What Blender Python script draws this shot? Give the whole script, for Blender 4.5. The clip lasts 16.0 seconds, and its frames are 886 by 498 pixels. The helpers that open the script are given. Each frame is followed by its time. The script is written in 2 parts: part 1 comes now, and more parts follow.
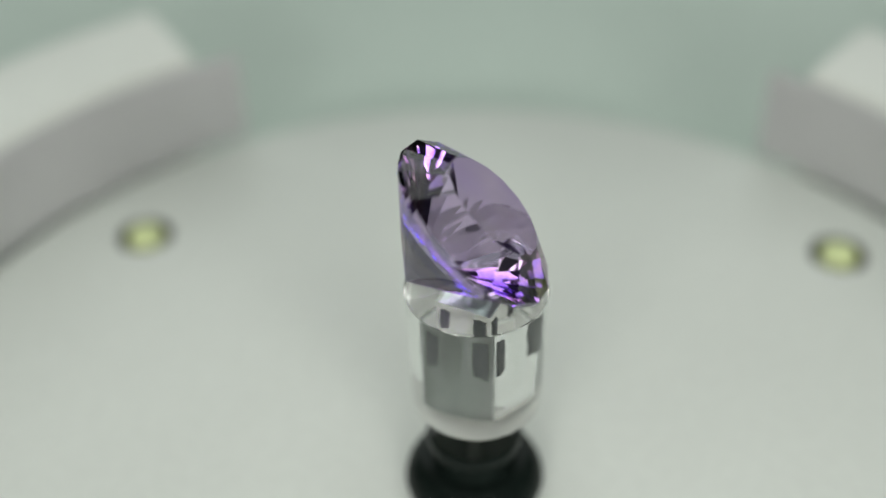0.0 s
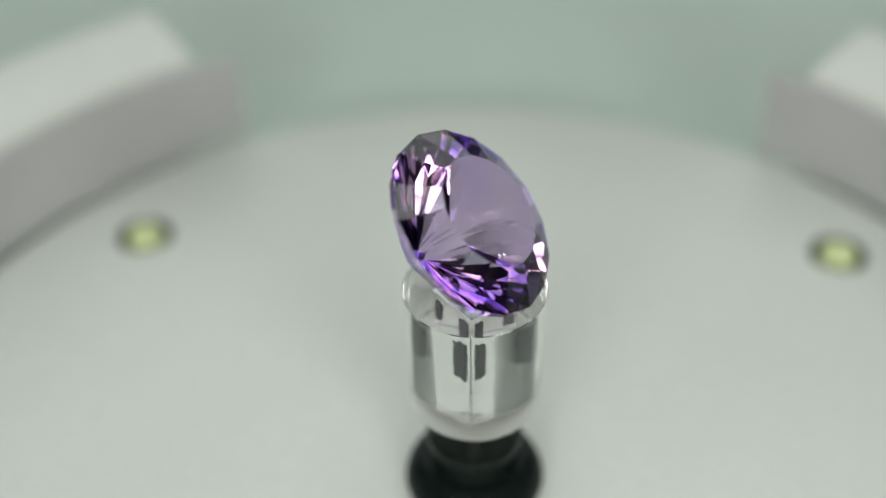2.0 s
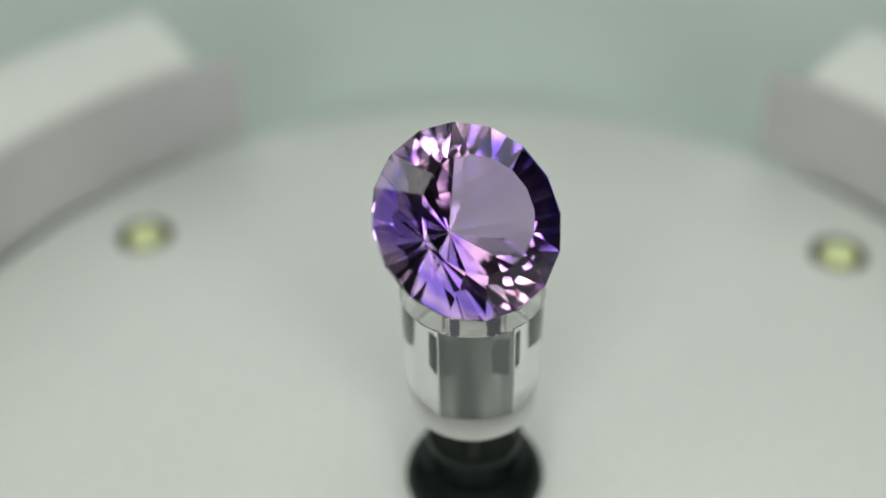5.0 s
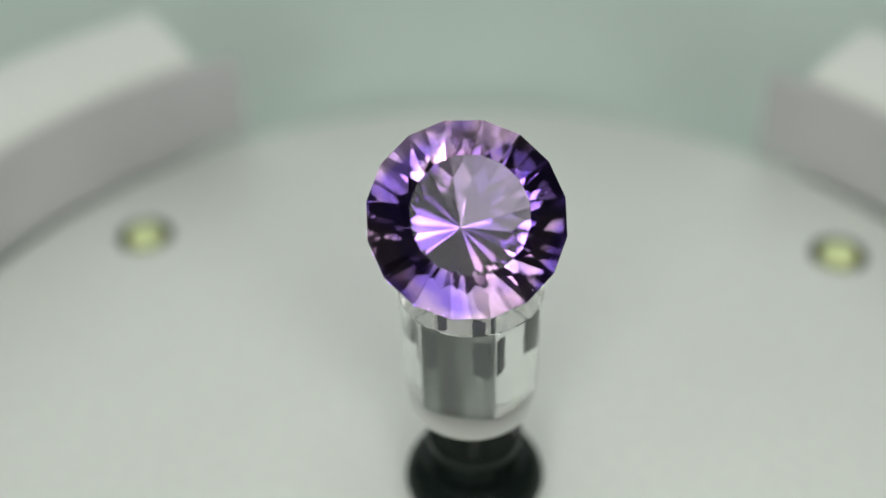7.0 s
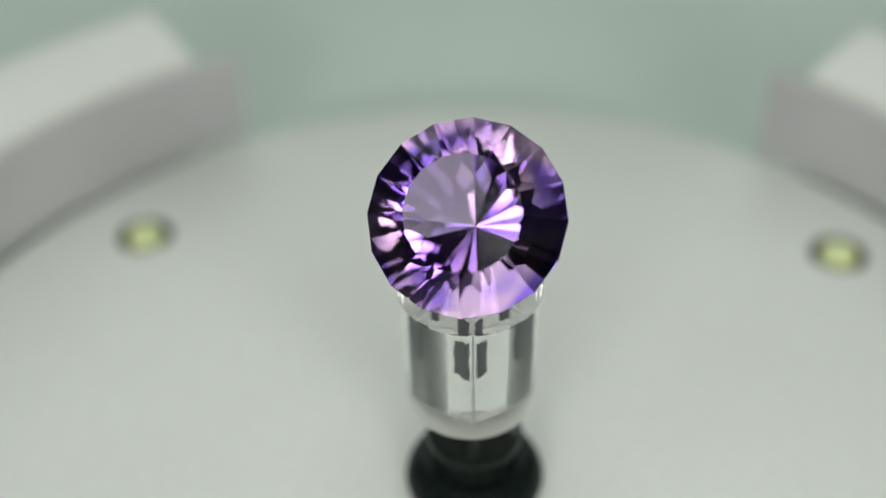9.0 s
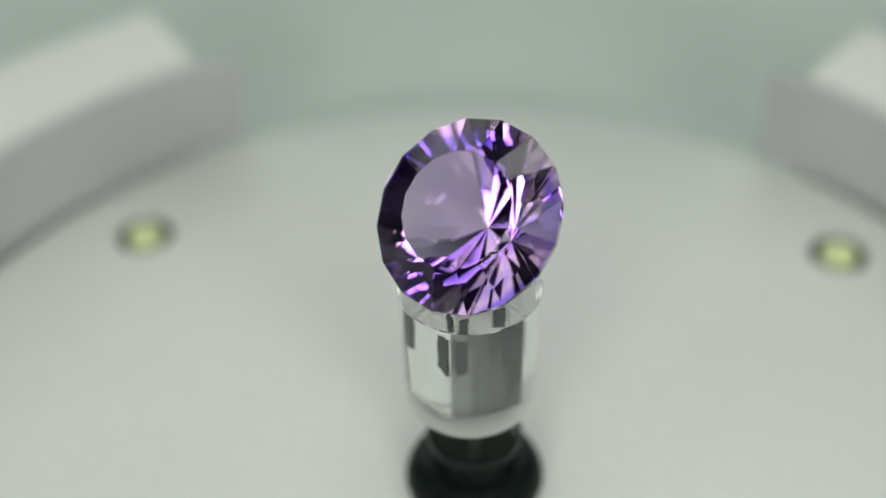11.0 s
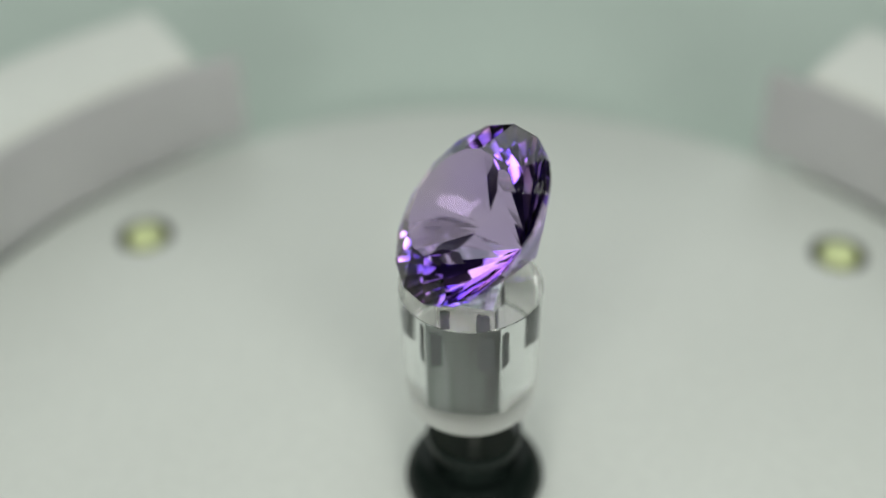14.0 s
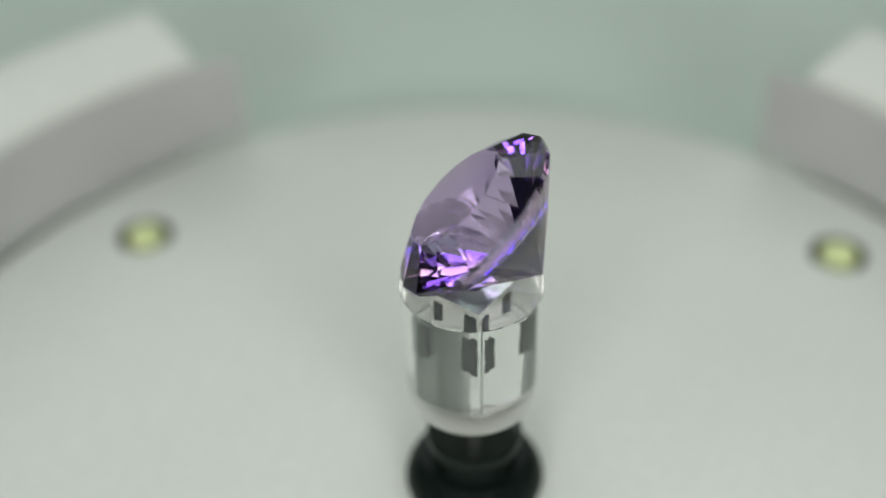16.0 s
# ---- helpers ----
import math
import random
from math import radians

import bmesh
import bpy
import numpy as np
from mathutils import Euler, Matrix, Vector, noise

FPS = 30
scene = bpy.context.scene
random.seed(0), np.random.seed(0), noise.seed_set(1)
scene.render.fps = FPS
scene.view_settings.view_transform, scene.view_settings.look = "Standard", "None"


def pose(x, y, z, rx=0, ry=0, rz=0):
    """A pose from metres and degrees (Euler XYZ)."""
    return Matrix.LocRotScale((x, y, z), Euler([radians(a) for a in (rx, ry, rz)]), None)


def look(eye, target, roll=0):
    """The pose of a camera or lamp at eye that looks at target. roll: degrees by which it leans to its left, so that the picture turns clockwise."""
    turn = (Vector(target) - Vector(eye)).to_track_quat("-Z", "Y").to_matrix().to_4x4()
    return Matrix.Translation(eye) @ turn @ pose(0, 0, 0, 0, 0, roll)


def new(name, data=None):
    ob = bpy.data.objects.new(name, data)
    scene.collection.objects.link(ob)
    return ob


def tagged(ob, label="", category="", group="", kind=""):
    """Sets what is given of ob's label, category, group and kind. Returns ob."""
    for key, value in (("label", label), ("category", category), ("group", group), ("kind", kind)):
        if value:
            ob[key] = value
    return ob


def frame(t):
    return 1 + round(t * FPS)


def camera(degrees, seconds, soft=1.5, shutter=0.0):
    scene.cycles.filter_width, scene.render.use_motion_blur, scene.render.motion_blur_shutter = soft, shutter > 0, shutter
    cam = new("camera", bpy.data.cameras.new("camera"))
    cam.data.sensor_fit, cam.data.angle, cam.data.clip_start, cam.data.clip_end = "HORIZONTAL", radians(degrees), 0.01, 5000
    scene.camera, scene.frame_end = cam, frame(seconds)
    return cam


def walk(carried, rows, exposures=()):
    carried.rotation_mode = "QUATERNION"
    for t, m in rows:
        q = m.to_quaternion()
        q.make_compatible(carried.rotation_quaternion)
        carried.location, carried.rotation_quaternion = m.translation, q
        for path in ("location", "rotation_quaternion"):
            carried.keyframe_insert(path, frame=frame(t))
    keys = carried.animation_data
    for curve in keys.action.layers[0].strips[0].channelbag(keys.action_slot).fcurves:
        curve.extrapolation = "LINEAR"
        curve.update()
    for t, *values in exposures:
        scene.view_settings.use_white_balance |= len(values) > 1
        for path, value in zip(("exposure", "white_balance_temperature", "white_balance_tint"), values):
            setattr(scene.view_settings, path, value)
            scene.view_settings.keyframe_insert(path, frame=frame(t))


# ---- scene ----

MM = 0.001

# ---- camera: a phone on a stand, close to a small stone, standing still ----
EYE = Vector((-3.218, -61.620, 68.826)) * MM
AIM = EYE + Vector((0.016988, 0.778178, -0.627815)) * 0.08
cam = camera(37.64, 16.0, soft=1.5)
cam.data.dof.use_dof = True
cam.data.dof.focus_distance = 0.0778
cam.data.dof.aperture_fstop = 12.0
walk(cam, [(0.0, look(EYE, AIM, -1.275)), (16.0, look(EYE, AIM, -1.275))], [(0.0, 0.075), (16.0, 0.075)])

# ---- light ----
world = bpy.data.worlds.new("room_air")
scene.world = world
world.use_nodes = True
world.node_tree.nodes["Background"].inputs[0].default_value = (0.80, 0.86, 0.80, 1)
world.node_tree.nodes["Background"].inputs[1].default_value = 0.25


def area_lamp(name, place, target, sx, sy, watts, colour):
    data = bpy.data.lights.new(name, "AREA")
    data.shape, data.size, data.size_y, data.energy, data.color = "RECTANGLE", sx, sy, watts, colour
    ob = new(name, data)
    ob.matrix_world = look(place, target)
    return ob


area_lamp("ceiling_panel_light", (0.0, 0.035, 0.43), (0, 0.035, 0), 0.24, 0.19, 0.39, (0.95, 1.0, 0.94))
area_lamp("ceiling_strip_light", (0.0, -0.305, 0.43), (0, -0.305, 0), 0.34, 0.11, 0.20, (0.97, 1.0, 0.96))
area_lamp("lamp_a", (-0.076, -0.164, 0.096), (0, 0, 0.01), 0.078, 0.055, 0.124, (1.0, 0.98, 0.95))
area_lamp("lamp_b", (0.076, -0.164, 0.096), (0, 0, 0.01), 0.078, 0.055, 0.108, (1.0, 0.98, 0.95))
# back light added to brighten the stand and mat, in the far wall's opening
area_lamp("added_back_light", (0.0, 0.54, 0.44), (0, 0, 0.44), 1.08, 0.58, 1.80, (0.94, 1.0, 0.97))


# ---- materials ----
def material(name):
    m = bpy.data.materials.new(name)
    m.use_nodes = True
    return m, m.node_tree.nodes, m.node_tree.links, m.node_tree.nodes["Principled BSDF"]


def surface(name, colour, rough=0.5, metal=0.0, grain=0.0, grain_scale=400.0, stain=0.0, stain_scale=30.0, bump=0.0, coat=0.0, stretch=(1, 1, 1), spec=0.5):
    """A surface with grain and stains of real size: scales are per metre."""
    m, n, l, b = material(name)
    b.inputs["Roughness"].default_value, b.inputs["Metallic"].default_value = rough, metal
    b.inputs["Coat Weight"].default_value = coat
    co = n.new("ShaderNodeTexCoord")
    fine, wide = n.new("ShaderNodeTexNoise"), n.new("ShaderNodeTexNoise")
    scaled = n.new("ShaderNodeVectorMath")
    scaled.operation, scaled.inputs[1].default_value = "MULTIPLY", stretch
    l.new(co.outputs["Object"], scaled.inputs[0])
    b.inputs["Specular IOR Level"].default_value = spec
    fine.inputs["Scale"].default_value, fine.inputs["Detail"].default_value = grain_scale, 4
    wide.inputs["Scale"].default_value, wide.inputs["Detail"].default_value = stain_scale, 3
    last = None
    base = n.new("ShaderNodeRGB")
    base.outputs[0].default_value = (*colour, 1)
    last = base.outputs[0]
    for tex, amount in ((fine, grain), (wide, stain)):
        l.new(scaled.outputs[0], tex.inputs["Vector"])
        ramp = n.new("ShaderNodeMapRange")
        ramp.inputs["From Min"].default_value, ramp.inputs["From Max"].default_value = 0.3, 0.7
        ramp.inputs["To Min"].default_value, ramp.inputs["To Max"].default_value = 1 - amount, 1 + amount
        l.new(tex.outputs["Fac"], ramp.inputs["Value"])
        mix = n.new("ShaderNodeVectorMath")
        mix.operation = "SCALE"
        l.new(last, mix.inputs[0])
        l.new(ramp.outputs[0], mix.inputs["Scale"])
        last = mix.outputs[0]
    l.new(last, b.inputs["Base Color"])
    if bump:
        bn = n.new("ShaderNodeBump")
        bn.inputs["Strength"].default_value, bn.inputs["Distance"].default_value = bump, 0.0002
        l.new(fine.outputs["Fac"], bn.inputs["Height"])
        l.new(bn.outputs[0], b.inputs["Normal"])
    return m


WHITE_PLATE = surface("white_plastic_plate", (0.74, 0.78, 0.73), 0.45, grain=0.02, grain_scale=900, stain=0.03, stain_scale=40, bump=0.05)
WHITE_RING = surface("white_plastic_ring", (0.83, 0.865, 0.805), 0.4, grain=0.02, grain_scale=900, stain=0.03, stain_scale=50, bump=0.05)
LINER = surface("grey_plastic_liner", (0.545, 0.555, 0.55), 0.5, grain=0.03, grain_scale=900, stain=0.07, stain_scale=60, bump=0.05)
BLACK = surface("black_gloss_hub", (0.009, 0.014, 0.012), 0.2, spec=0.12, grain=0.2, grain_scale=2500, stain=0.2, stain_scale=200, bump=0.1)
MAT_TOP = surface("grey_green_mat", (0.61, 0.72, 0.65), 0.75, grain=0.05, grain_scale=700, stain=0.06, stain_scale=12, bump=0.2)
DARK_TABLE = surface("dark_table", (0.05, 0.052, 0.055), 0.6, grain=0.1, grain_scale=500, stain=0.2, stain_scale=12)
PAINT = surface("dark_room_paint", (0.13, 0.135, 0.135), 0.8, grain=0.05, stain=0.1, stain_scale=6)
CEILING_PAINT = surface("ceiling_paint", (0.22, 0.225, 0.22), 0.8, grain=0.02, stain=0.05, stain_scale=6)
STEEL = surface("dark_steel", (0.115, 0.125, 0.12), 0.3, 0.9, grain=0.55, grain_scale=1100, stain=0.95, stain_scale=420, bump=0.2, stretch=(1, 1, 0.10))
SOCKET_DARK = surface("dark_olive_socket", (0.07, 0.075, 0.045), 0.5, grain=0.1, grain_scale=1500)
BLACK_POLISH = surface("polished_black", (0.004, 0.007, 0.006), 0.06, spec=0.9, grain=0.1, grain_scale=2500)
SPINDLE = surface("pale_spindle_metal", (0.78, 0.80, 0.74), 0.4, 0.0, grain=0.1, grain_scale=3000)
PHOSPHOR = surface("yellow_phosphor", (0.80, 0.90, 0.46), 0.35, grain=0.05, grain_scale=2500)


def amethyst():
    """Violet quartz: pale where light passes straight through, deep violet to rose where it is turned back inside."""
    m, n, l, b = material("amethyst")
    n.remove(b)
    out = n["Material Output"]
    clear, turned = n.new("ShaderNodeBsdfRefraction"), n.new("ShaderNodeBsdfGlossy")
    clear.inputs["IOR"].default_value, clear.inputs["Roughness"].default_value = 1.55, 0.0
    turned.inputs["Roughness"].default_value = 0.0
    co, zone = n.new("ShaderNodeTexCoord"), n.new("ShaderNodeTexNoise")
    zone.inputs["Scale"].default_value, zone.inputs["Detail"].default_value = 230, 1
    l.new(co.outputs["Object"], zone.inputs["Vector"])
    # growth zones of the crystal
    ramp = n.new("ShaderNodeValToRGB")
    ramp.color_ramp.elements[0].position, ramp.color_ramp.elements[1].position = 0.36, 0.55
    ramp.color_ramp.elements[0].color = (0.43, 0.31, 0.89, 1)
    ramp.color_ramp.elements[1].color = (0.98, 0.82, 0.87, 1)
    l.new(zone.outputs["Fac"], ramp.inputs["Fac"])
    l.new(ramp.outputs["Color"], turned.inputs["Color"])
    pale = n.new("ShaderNodeValToRGB")
    pale.color_ramp.elements[0].position, pale.color_ramp.elements[1].position = 0.35, 0.65
    pale.color_ramp.elements[0].color = (0.79, 0.70, 0.90, 1)
    pale.color_ramp.elements[1].color = (0.84, 0.765, 0.885, 1)
    l.new(zone.outputs["Fac"], pale.inputs["Fac"])
    l.new(pale.outputs["Color"], clear.inputs["Color"])
    fres, mix = n.new("ShaderNodeFresnel"), n.new("ShaderNodeMixShader")
    fres.inputs["IOR"].default_value = 1.55
    l.new(fres.outputs[0], mix.inputs[0])
    l.new(clear.outputs[0], mix.inputs[1])
    # a plain surface shine, and the violet of light turned back fully
    shine, gloss = n.new("ShaderNodeBsdfGlossy"), n.new("ShaderNodeMixShader")
    shine.inputs["Roughness"].default_value = 0.0
    shine.inputs["Color"].default_value = (1, 1, 1, 1)
    l.new(fres.outputs[0], gloss.inputs[0])
    l.new(shine.outputs[0], gloss.inputs[1])
    l.new(turned.outputs[0], gloss.inputs[2])
    l.new(gloss.outputs[0], mix.inputs[2])
    l.new(mix.outputs[0], out.inputs["Surface"])
    return m


def clear_acrylic():
    m, n, l, b = material("clear_acrylic")
    b.inputs["Base Color"].default_value = (0.945, 0.965, 0.955, 1)
    b.inputs["Transmission Weight"].default_value, b.inputs["IOR"].default_value = 1.0, 1.49
    b.inputs["Roughness"].default_value = 0.015
    return m


AMETHYST, ACRYLIC = amethyst(), clear_acrylic()


# ---- building tools ----
def link(name, bm, mat, parent=None, label="", smooth=False, m=None):
    me = bpy.data.meshes.new(name)
    bmesh.ops.recalc_face_normals(bm, faces=bm.faces)
    bm.to_mesh(me)
    bm.free()
    me.materials.append(mat)
    if smooth:
        me.polygons.foreach_set("use_smooth", [True] * len(me.polygons))
        me.set_sharp_from_angle(angle=radians(32))
    ob = new(name, me)
    if m is not None:
        ob.matrix_world = m
    if parent:
        ob.parent = parent
    return tagged(ob, label) if label else ob


def part(name, bm, mat, parent, label="", smooth=True):
    return link(name, bm, mat, parent, label, smooth)


def box(sx, sy, sz, cx=0, cy=0, cz=0):
    bm = bmesh.new()
    bmesh.ops.create_cube(bm, size=1, matrix=Matrix.Translation((cx, cy, cz)) @ Matrix.Diagonal((sx, sy, sz, 1)))
    return bm


def lathe(profile, steps=96, close=False):
    """Turn (radius, z) points, in millimetres, round the z axis; a radius of 0 makes a pole."""
    bm = bmesh.new()
    rings = []
    for r, z in profile:
        if r <= 0:
            rings.append([bm.verts.new((0, 0, z * MM))])
        else:
            rings.append([bm.verts.new((r * MM * math.cos(2 * math.pi * k / steps), r * MM * math.sin(2 * math.pi * k / steps), z * MM)) for k in range(steps)])
    pairs = list(zip(rings, rings[1:])) + ([(rings[-1], rings[0])] if close else [])
    for a, b in pairs:
        for k in range(steps):
            k2 = (k + 1) % steps
            if len(a) == 1 and len(b) == 1:
                continue
            if len(a) == 1:
                bm.faces.new((a[0], b[k], b[k2]))
            elif len(b) == 1:
                bm.faces.new((a[k], b[0], a[k2]))
            else:
                bm.faces.new((a[k], b[k], b[k2], a[k2]))
    return bm


def arc_bar(profile, a0, a1, steps):
    """Sweep a closed (radius, z) outline in millimetres from angle a0 to a1 in degrees, with both ends closed."""
    bm = bmesh.new()
    rows = []
    for k in range(steps + 1):
        a = radians(a0 + (a1 - a0) * k / steps)
        rows.append([bm.verts.new((r * MM * math.cos(a), r * MM * math.sin(a), z * MM)) for r, z in profile])
    n = len(profile)
    for a, b in zip(rows, rows[1:]):
        for k in range(n):
            bm.faces.new((a[k], a[(k + 1) % n], b[(k + 1) % n], b[k]))
    bm.faces.new(rows[0])
    bm.faces.new(rows[-1][::-1])
    return bm


def rounded(r0, z0, r1, z1, c):
    """A rectangle of radius and height with its four corners rounded by c."""
    pts = []
    for cx, cz, start in ((r1 - c, z1 - c, 0), (r0 + c, z1 - c, 90), (r0 + c, z0 + c, 180), (r1 - c, z0 + c, 270)):
        for k in range(5):
            a = radians(start + 22.5 * k)
            pts.append((cx + c * math.cos(a), cz + c * math.sin(a)))
    return pts


# ---- the room ----
TABLE_Z = -6.0
tagged(link("table_top", box(0.78, 0.74, 0.03, 0, 0.12, -9.796 * MM - 0.015), DARK_TABLE), "dark grey table top under the mat", "table top", kind="structure")
tagged(link("table_mat", box(0.19, 0.22, 0.002, 0, 0.03, -8.796 * MM), MAT_TOP), "grey-green mat under the display base", "mat", kind="structure")
tagged(link("floor", box(1.9, 1.5, 0.04, 0, -0.18, -0.36), PAINT), "plain dark grey floor", "floor", kind="structure")
tagged(link("ceiling", box(1.9, 1.5, 0.04, 0, -0.18, 0.79), CEILING_PAINT), "plain grey ceiling", "ceiling", kind="structure")
for wall_name, sx, sy, x, y in (("wall_south", 1.9, 0.04, 0, -0.95), ("wall_east", 0.04, 1.5, 0.97, -0.18), ("wall_west", 0.04, 1.5, -0.97, -0.18)):
    tagged(link(wall_name, box(sx, sy, 1.11, x, y, 0.215), PAINT), "plain dark grey painted wall", "wall", kind="structure")
# unseen far wall, left open where the added back light stands
bm_n = bmesh.new()
for cx, cz, sx, sz in ((-0.745, 0.215, 0.41, 1.11), (0.745, 0.215, 0.41, 1.11), (0, -0.095, 1.08, 0.49), (0, 0.75, 1.08, 0.04)):
    bmesh.ops.create_cube(bm_n, size=1, matrix=Matrix.Translation((cx, 0.59, cz)) @ Matrix.Diagonal((sx, 0.04, sz, 1)))
tagged(link("wall_north", bm_n, PAINT), "plain dark grey painted wall with a wide opening for the added back light", "wall", kind="structure")


# ---- the display base: a white plate with two lights let into it, inside an open white ring ----
BASE, GROW = Vector((-0.189, 2.288, -1.652)) * MM, 1.024
LEDS = ((-26.62, 26.30), (31.79, 20.42))


def led_plate():
    """The plate's top, with round holes for the lights, its rim and its underside."""
    bm = bmesh.new()
    def circle(cx, cy, r, z, steps):
        vs = [bm.verts.new(((cx + r * math.cos(2 * math.pi * k / steps)) * MM, (cy + r * math.sin(2 * math.pi * k / steps)) * MM, z * MM)) for k in range(steps)]
        return vs
    def loop_edges(vs):
        return [bm.edges.new((a, b)) for a, b in zip(vs, vs[1:] + vs[:1])]
    def wall(a, b):
        for k in range(len(a)):
            bm.faces.new((a[k], b[k], b[(k + 1) % len(a)], a[(k + 1) % len(a)]))
    outer = circle(0, 0, 44.4, 0, 160)
    edges = loop_edges(outer)
    holes = []
    for x, y in LEDS:
        h = circle(x, y, 2.45, 0, 40)
        edges += loop_edges(h)
        holes.append((x, y, h))
    bmesh.ops.triangle_fill(bm, edges=edges, use_beauty=True)
    for x, y, h in holes:
        low = circle(x, y, 2.35, -1.6, 40)
        wall(h, low)
        bm.faces.new(low)
    r1, r2, r3 = circle(0, 0, 44.7, -0.15, 160), circle(0, 0, 44.8, -0.5, 160), circle(0, 0, 44.8, TABLE_Z, 160)
    for a, b in ((outer, r1), (r1, r2), (r2, r3)):
        wall(a, b)
    bm.faces.new(r3)
    return bm


base = tagged(new("display_base"), "round white plastic display base with two small lights", "display base")
base.location, base.scale = BASE, (GROW, GROW, GROW)
plate = part("plate", led_plate(), WHITE_PLATE, base)
for k, (x, y) in enumerate(LEDS):
    cup = part("light_socket", lathe([(0, -1.5), (2.3, -1.5), (2.33, -0.1), (2.2, -0.1), (1.9, -1.2), (0, -1.2)], 40), SOCKET_DARK, base, "dark olive round light socket")
    cup.location = (x * MM, y * MM, 0)
    chip = part("light_chip", lathe([(0, -1.2), (1.5, -1.2), (1.5, -0.2), (1.4, 0.2), (1.05, 0.45), (0.5, 0.58), (0, 0.6)], 32), PHOSPHOR, cup, "yellow phosphor light chip, switched off")

# the ring stands round the plate and is open at the back
RING_OUTLINE = rounded(45.92, 0.2, 56.6, 9.5, 0.8)[:11] + [(45.92, 1.0), (46.1, 0.6), (46.6, 0.4), (46.8, TABLE_Z), (56.6, TABLE_Z)]
ring = tagged(new("ring_wall"), "thick white plastic ring wall, open at the back, round the plate", "ring wall")
ring.location, ring.scale = BASE, (GROW, GROW, GROW)
part("ring_body", arc_bar(RING_OUTLINE, 119.9, 407.0, 144), WHITE_RING, ring)
part("liner", arc_bar(rounded(45.0, 0.15, 45.9, 8.7, 0.3), 114.9, 411.2, 160), LINER, ring, "grey plastic inner liner")

# ---- the black hub in the middle of the plate ----
hub = tagged(new("turntable_hub"), "glossy black turntable hub with a thin metal spindle", "hub")
part("flange", lathe([(0, -1.63), (4.8, -1.63), (4.86, -1.4), (4.84, -1.0), (4.72, -0.5), (4.45, 0.0), (4.1, 0.4), (3.75, 0.62), (3.4, 0.7), (0, 0.7)], 72), BLACK, hub)
part("waist", lathe([(0, 0.71), (2.95, 0.71), (2.9, 1.2), (2.95, 2.2), (0, 2.2)], 72), BLACK, hub)
part("upper_disc", lathe([(0, 2.21), (3.15, 2.21), (3.22, 2.3), (3.25, 2.45), (3.25, 3.22), (3.23, 3.3), (3.15, 3.34), (0, 3.34)], 72), BLACK, hub)
part("disc_face", lathe([(0, 3.345), (3.02, 3.345), (3.02, 3.36), (0, 3.36)], 72), BLACK_POLISH, hub, "polished black face of the upper disc")
part("spindle", lathe([(0, 3.365), (0.48, 3.365), (0.48, 3.7), (0.4, 3.8), (0.4, 6.58), (0, 6.58)], 24), SPINDLE, hub, "thin pale metal spindle")

# ---- the clear stand ----
TOP = 16.13
stand = tagged(new("acrylic_stand"), "clear acrylic cylinder stand with a square hollow, on the black hub", "display stand")


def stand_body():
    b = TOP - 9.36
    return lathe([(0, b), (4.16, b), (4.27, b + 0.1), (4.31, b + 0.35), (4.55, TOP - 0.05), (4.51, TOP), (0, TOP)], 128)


def hollow():
    """The square bore, with its four upright edges broken."""
    bm = bmesh.new()
    h, c, z0, z1 = 1.881, 0.05, TOP - 8.6, TOP - 0.7
    flat = [(h, -h + c), (h, h - c), (h - c, h), (-h + c, h), (-h, h - c), (-h, -h + c), (-h + c, -h), (h - c, -h)]
    spin = Matrix.Rotation(radians(45), 3, "Z")
    lo = [bm.verts.new(spin @ Vector((x, y, z0)) * MM) for x, y in flat]
    hi = [bm.verts.new(spin @ Vector((x, y, z1)) * MM) for x, y in flat]
    for k in range(8):
        bm.faces.new((lo[k], lo[(k + 1) % 8], hi[(k + 1) % 8], hi[k]))
    bm.faces.new(lo[::-1])
    bm.faces.new(hi)
    return bm


OFFSET = Vector((0.256 * math.cos(-0.955), 0.256 * math.sin(-0.955), 0)) * MM
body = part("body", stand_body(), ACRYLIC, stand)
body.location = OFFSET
body.visible_shadow = False  # shadow turned off so light passes the clear plastic and brightens its base
FOAM = surface("white_foam_tape", (0.44, 0.46, 0.42), 0.8, grain=0.05, grain_scale=3000, stain=0.06, stain_scale=300)
tape = part("adhesive_disc", lathe([(0, 6.59), (4.05, 6.59), (4.1, 6.66), (4.08, 6.80), (0, 6.80)], 72), FOAM, stand, "thin white adhesive disc under the stand")
tape.location = OFFSET
sock = part("square_hollow", hollow(), ACRYLIC, stand, "square hollow inside clear acrylic", smooth=False)
sock.location, sock.rotation_euler = OFFSET, (0, 0, radians(-90 + 11.75 * 1.35))
sock.data.flip_normals()
sock.visible_shadow = False
shaft_bm = bmesh.new()
bmesh.ops.create_cone(shaft_bm, cap_ends=True, segments=4, radius1=2.52 * MM, radius2=2.52 * MM, depth=7.45 * MM)
bmesh.ops.translate(shaft_bm, verts=shaft_bm.verts, vec=(0, 0, (TOP - 8.55) * MM + 3.725 * MM))
shaft = part("square_shaft", shaft_bm, STEEL, stand, "dark steel square shaft", smooth=False)
shaft.location, shaft.rotation_euler = OFFSET, sock.rotation_euler
# bright cap added on the shaft as a reflector for the stand's top
BRIGHT = surface("bright_reflector_metal", (0.72, 0.75, 0.78), 0.12, 0.9, grain=0.1, grain_scale=2500, stain=0.25, stain_scale=900, bump=0.1)
cap_bm = bmesh.new()
bmesh.ops.create_cone(cap_bm, cap_ends=True, segments=4, radius1=2.52 * MM, radius2=2.45 * MM, depth=0.25 * MM)
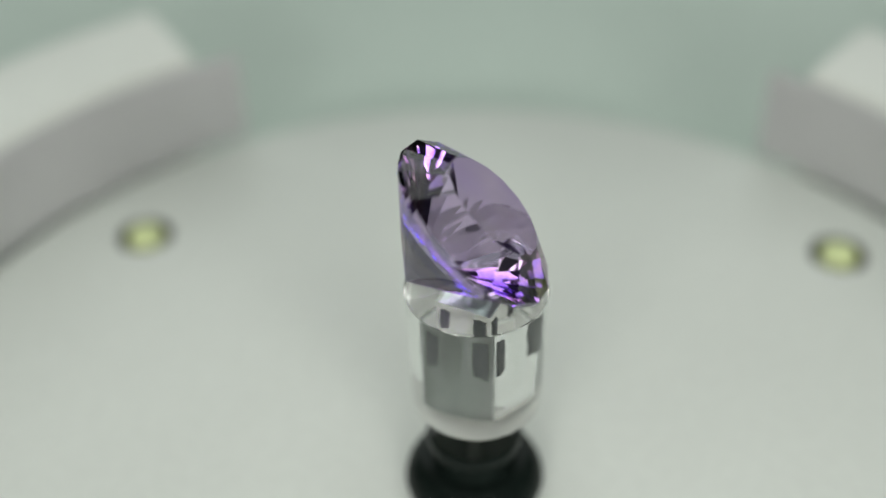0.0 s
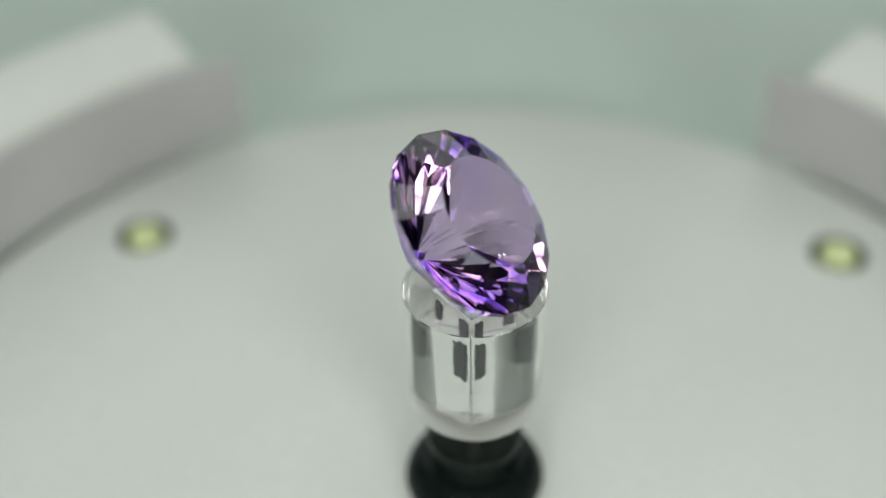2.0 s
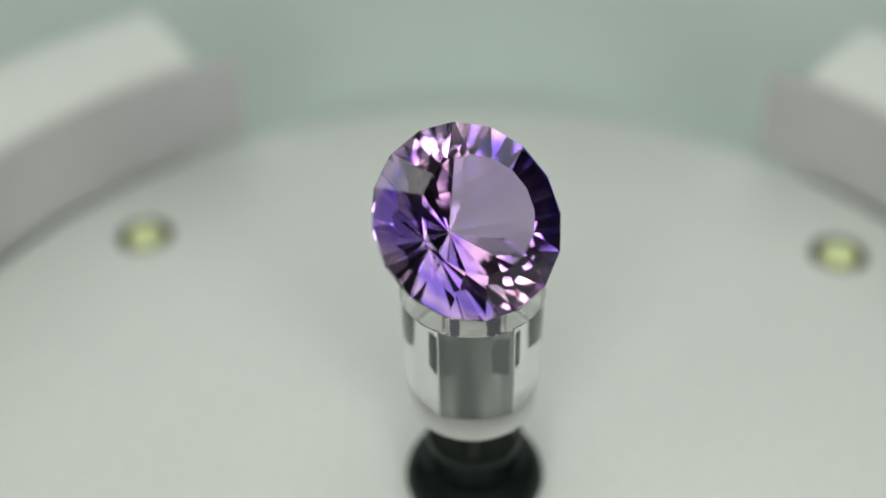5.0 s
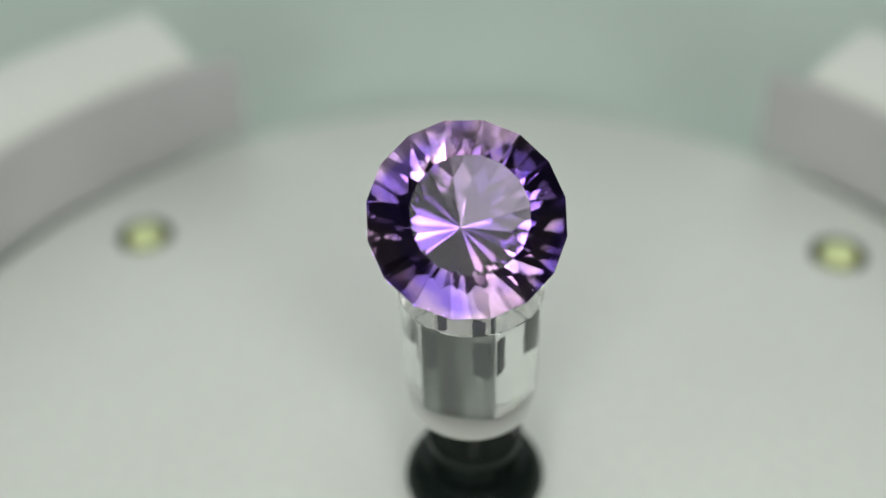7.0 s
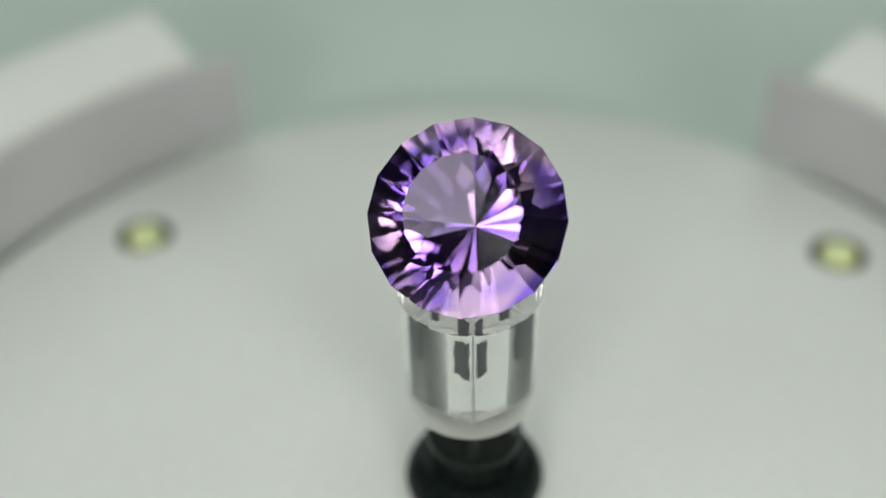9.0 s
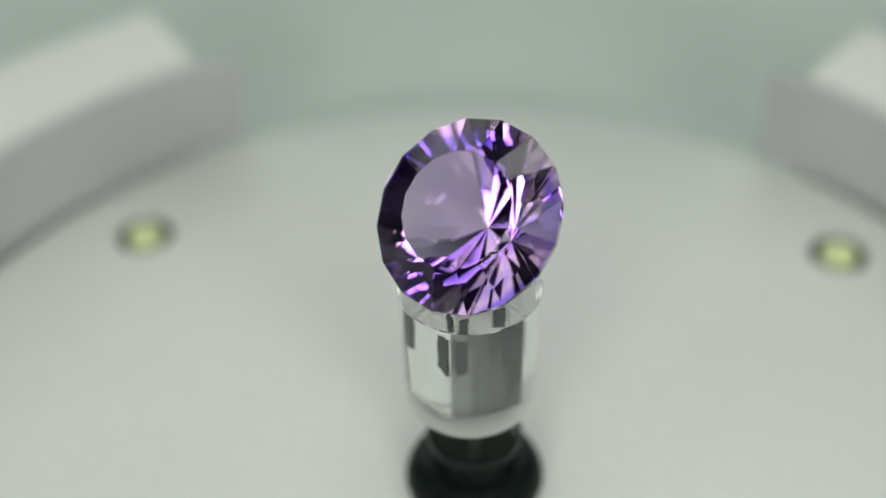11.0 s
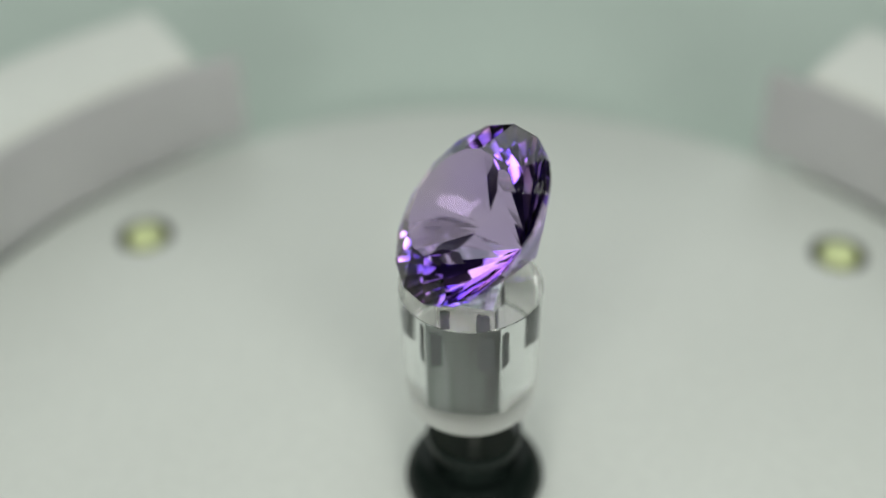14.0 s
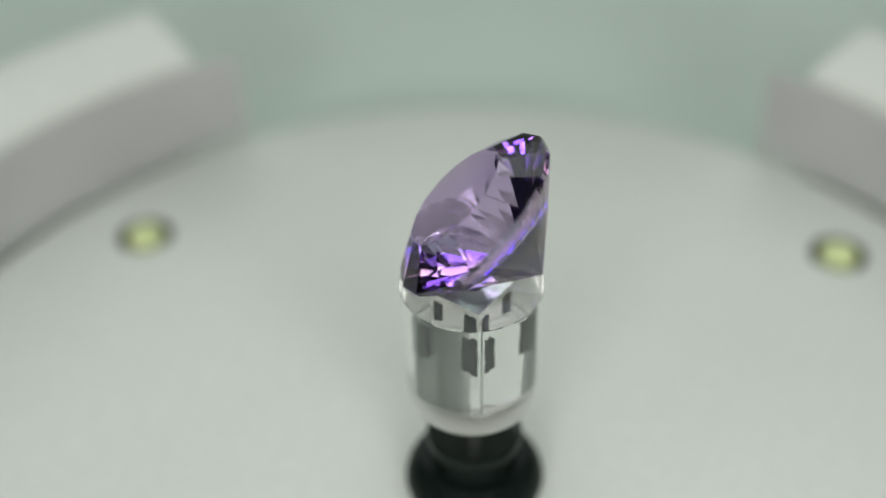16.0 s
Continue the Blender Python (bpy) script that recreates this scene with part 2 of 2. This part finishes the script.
bmesh.ops.translate(cap_bm, verts=cap_bm.verts, vec=(0, 0, (TOP - 0.96) * MM))
cap = part("shaft_reflector", cap_bm, BRIGHT, stand, "bright metal reflector added on the shaft to lighten the stand's top", smooth=False)
cap.location, cap.rotation_euler = OFFSET, sock.rotation_euler
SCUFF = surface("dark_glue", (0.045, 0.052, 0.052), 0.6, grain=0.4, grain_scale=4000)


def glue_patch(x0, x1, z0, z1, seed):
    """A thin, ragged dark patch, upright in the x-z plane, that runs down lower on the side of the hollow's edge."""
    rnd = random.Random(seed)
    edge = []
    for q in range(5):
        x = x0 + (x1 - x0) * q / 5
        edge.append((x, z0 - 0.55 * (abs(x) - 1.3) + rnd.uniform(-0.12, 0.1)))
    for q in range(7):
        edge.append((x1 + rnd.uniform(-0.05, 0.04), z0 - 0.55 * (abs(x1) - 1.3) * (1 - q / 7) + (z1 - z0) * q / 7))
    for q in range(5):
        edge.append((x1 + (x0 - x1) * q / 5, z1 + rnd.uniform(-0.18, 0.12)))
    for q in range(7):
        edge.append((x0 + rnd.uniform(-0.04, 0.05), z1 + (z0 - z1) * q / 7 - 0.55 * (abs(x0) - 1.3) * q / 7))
    bm = bmesh.new()
    front = [bm.verts.new((x * MM, -0.01 * MM, z * MM)) for x, z in edge]
    back = [bm.verts.new((x * MM, 0.01 * MM, z * MM)) for x, z in edge]
    bm.faces.new(front)
    bm.faces.new(back[::-1])
    for q in range(len(edge)):
        q2 = (q + 1) % len(edge)
        bm.faces.new((front[q], back[q], back[q2], front[q2]))
    return bm


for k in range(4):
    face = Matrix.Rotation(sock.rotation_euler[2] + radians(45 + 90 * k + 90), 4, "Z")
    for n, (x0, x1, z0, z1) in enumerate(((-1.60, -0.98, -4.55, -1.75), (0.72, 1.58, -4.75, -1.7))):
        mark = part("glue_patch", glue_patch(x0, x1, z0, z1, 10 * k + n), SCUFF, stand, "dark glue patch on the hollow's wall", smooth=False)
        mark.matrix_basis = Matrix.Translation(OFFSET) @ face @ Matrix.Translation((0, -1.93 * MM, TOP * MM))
pad = part("clear_pad", lathe([(0, TOP + 0.004), (0.85, TOP + 0.004), (0.95, TOP + 0.1), (0.95, TOP + 0.72), (0.85, TOP + 0.8), (0, TOP + 0.8)], 48), ACRYLIC, stand, "small clear pad under the stone")
pad.location = OFFSET

# ---- the stone ----
GEM_TILT, PHASE = 43.9, -5.4
MAINS, BREAKS = 44.3, 46.3
RG, HG, GT, HC, RT = 6.11, 6.40, 0.28, 1.45, 3.63


def cut_stone(planes):
    """Grind a block by planes (azimuth, slope, radius, height): each passes through its point and faces outward."""
    bm = bmesh.new()
    bmesh.ops.create_cube(bm, size=40 * MM)
    for azimuth, slope, r, z in planes:
        a, t = radians(azimuth), radians(slope)
        flat = Vector((math.cos(a), math.sin(a), 0))
        n = flat * math.sin(t) + Vector((0, 0, math.cos(t)))
        cut = bmesh.ops.bisect_plane(bm, geom=bm.verts[:] + bm.edges[:] + bm.faces[:], dist=1e-8, plane_co=(flat * r + Vector((0, 0, z))) * MM, plane_no=n, clear_outer=True)
        rim = [e for e in cut["geom_cut"] if isinstance(e, bmesh.types.BMEdge)]
        if len(rim) > 2:
            bmesh.ops.contextual_create(bm, geom=rim)
    bmesh.ops.remove_doubles(bm, verts=bm.verts, dist=2e-6)
    bmesh.ops.recalc_face_normals(bm, faces=bm.faces)
    return bm


def stone_parts(parent):
    apothem = RG * math.cos(math.pi / 16)
    top = RT * math.cos(math.pi / 16)
    crown_slope = math.degrees(math.atan2(HC, apothem - top))
    planes = [(0, 0, 0, HG + HC)]
    for k in range(16):
        az = 22.5 * k - 90 + PHASE
        planes += [(az, 90, apothem, 0), (az, crown_slope, apothem, HG)]
        planes += [(az + side * 5.6, 180 - BREAKS, RG * math.cos(radians(5.6)), HG - GT) for side in (-1, 1)]
        planes.append((az, 180 - MAINS, 0, 0))
    whole = cut_stone(planes)
    sorts = {"table_facet": [], "crown": [], "girdle": [], "pavilion": []}
    for f in whole.faces:
        nz = f.normal.z
        sorts["table_facet" if nz > 0.99 else "crown" if nz > 0.05 else "girdle" if nz > -0.05 else "pavilion"].append([v.co.copy() for v in f.verts])
    whole.free()
    for name, polys in sorts.items():
        bm = bmesh.new()
        for p in polys:
            bm.faces.new([bm.verts.new(v) for v in p])
        bmesh.ops.remove_doubles(bm, verts=bm.verts, dist=1e-7)
        me = bpy.data.meshes.new(name)
        bm.to_mesh(me)
        bm.free()
        me.materials.append(AMETHYST)
        ob = new(name, me)
        ob.parent = parent
        ob.matrix_basis = Matrix.Translation((-0.404 * MM, 4.24 * MM, (TOP + 0.82) * MM)) @ pose(0, 0, 0, GEM_TILT, 0, 0)


stone = tagged(new("amethyst_gemstone"), "round faceted violet amethyst leaning on the clear stand", "gemstone")
stone_parts(stone)


# ---- what turns ----
SPEED, FRONT = 11.75, 7.62


def motions():
    """The hub, the stand and the stone turn together, at one speed, clockwise from above."""
    times = [0.0, 2.0, 4.0, 6.0, 8.0, 10.0, 12.0, 14.0, 16.0]
    walk(hub, [(t, pose(0, 0, 0, 0, 0, -SPEED * t)) for t in times])
    walk(stand, [(t, pose(0, 0, 0, 0, 0, -SPEED * t)) for t in times])
    walk(stone, [(t, pose(0, 0, 0, 0, 0, -SPEED * (t - FRONT))) for t in times])


motions()
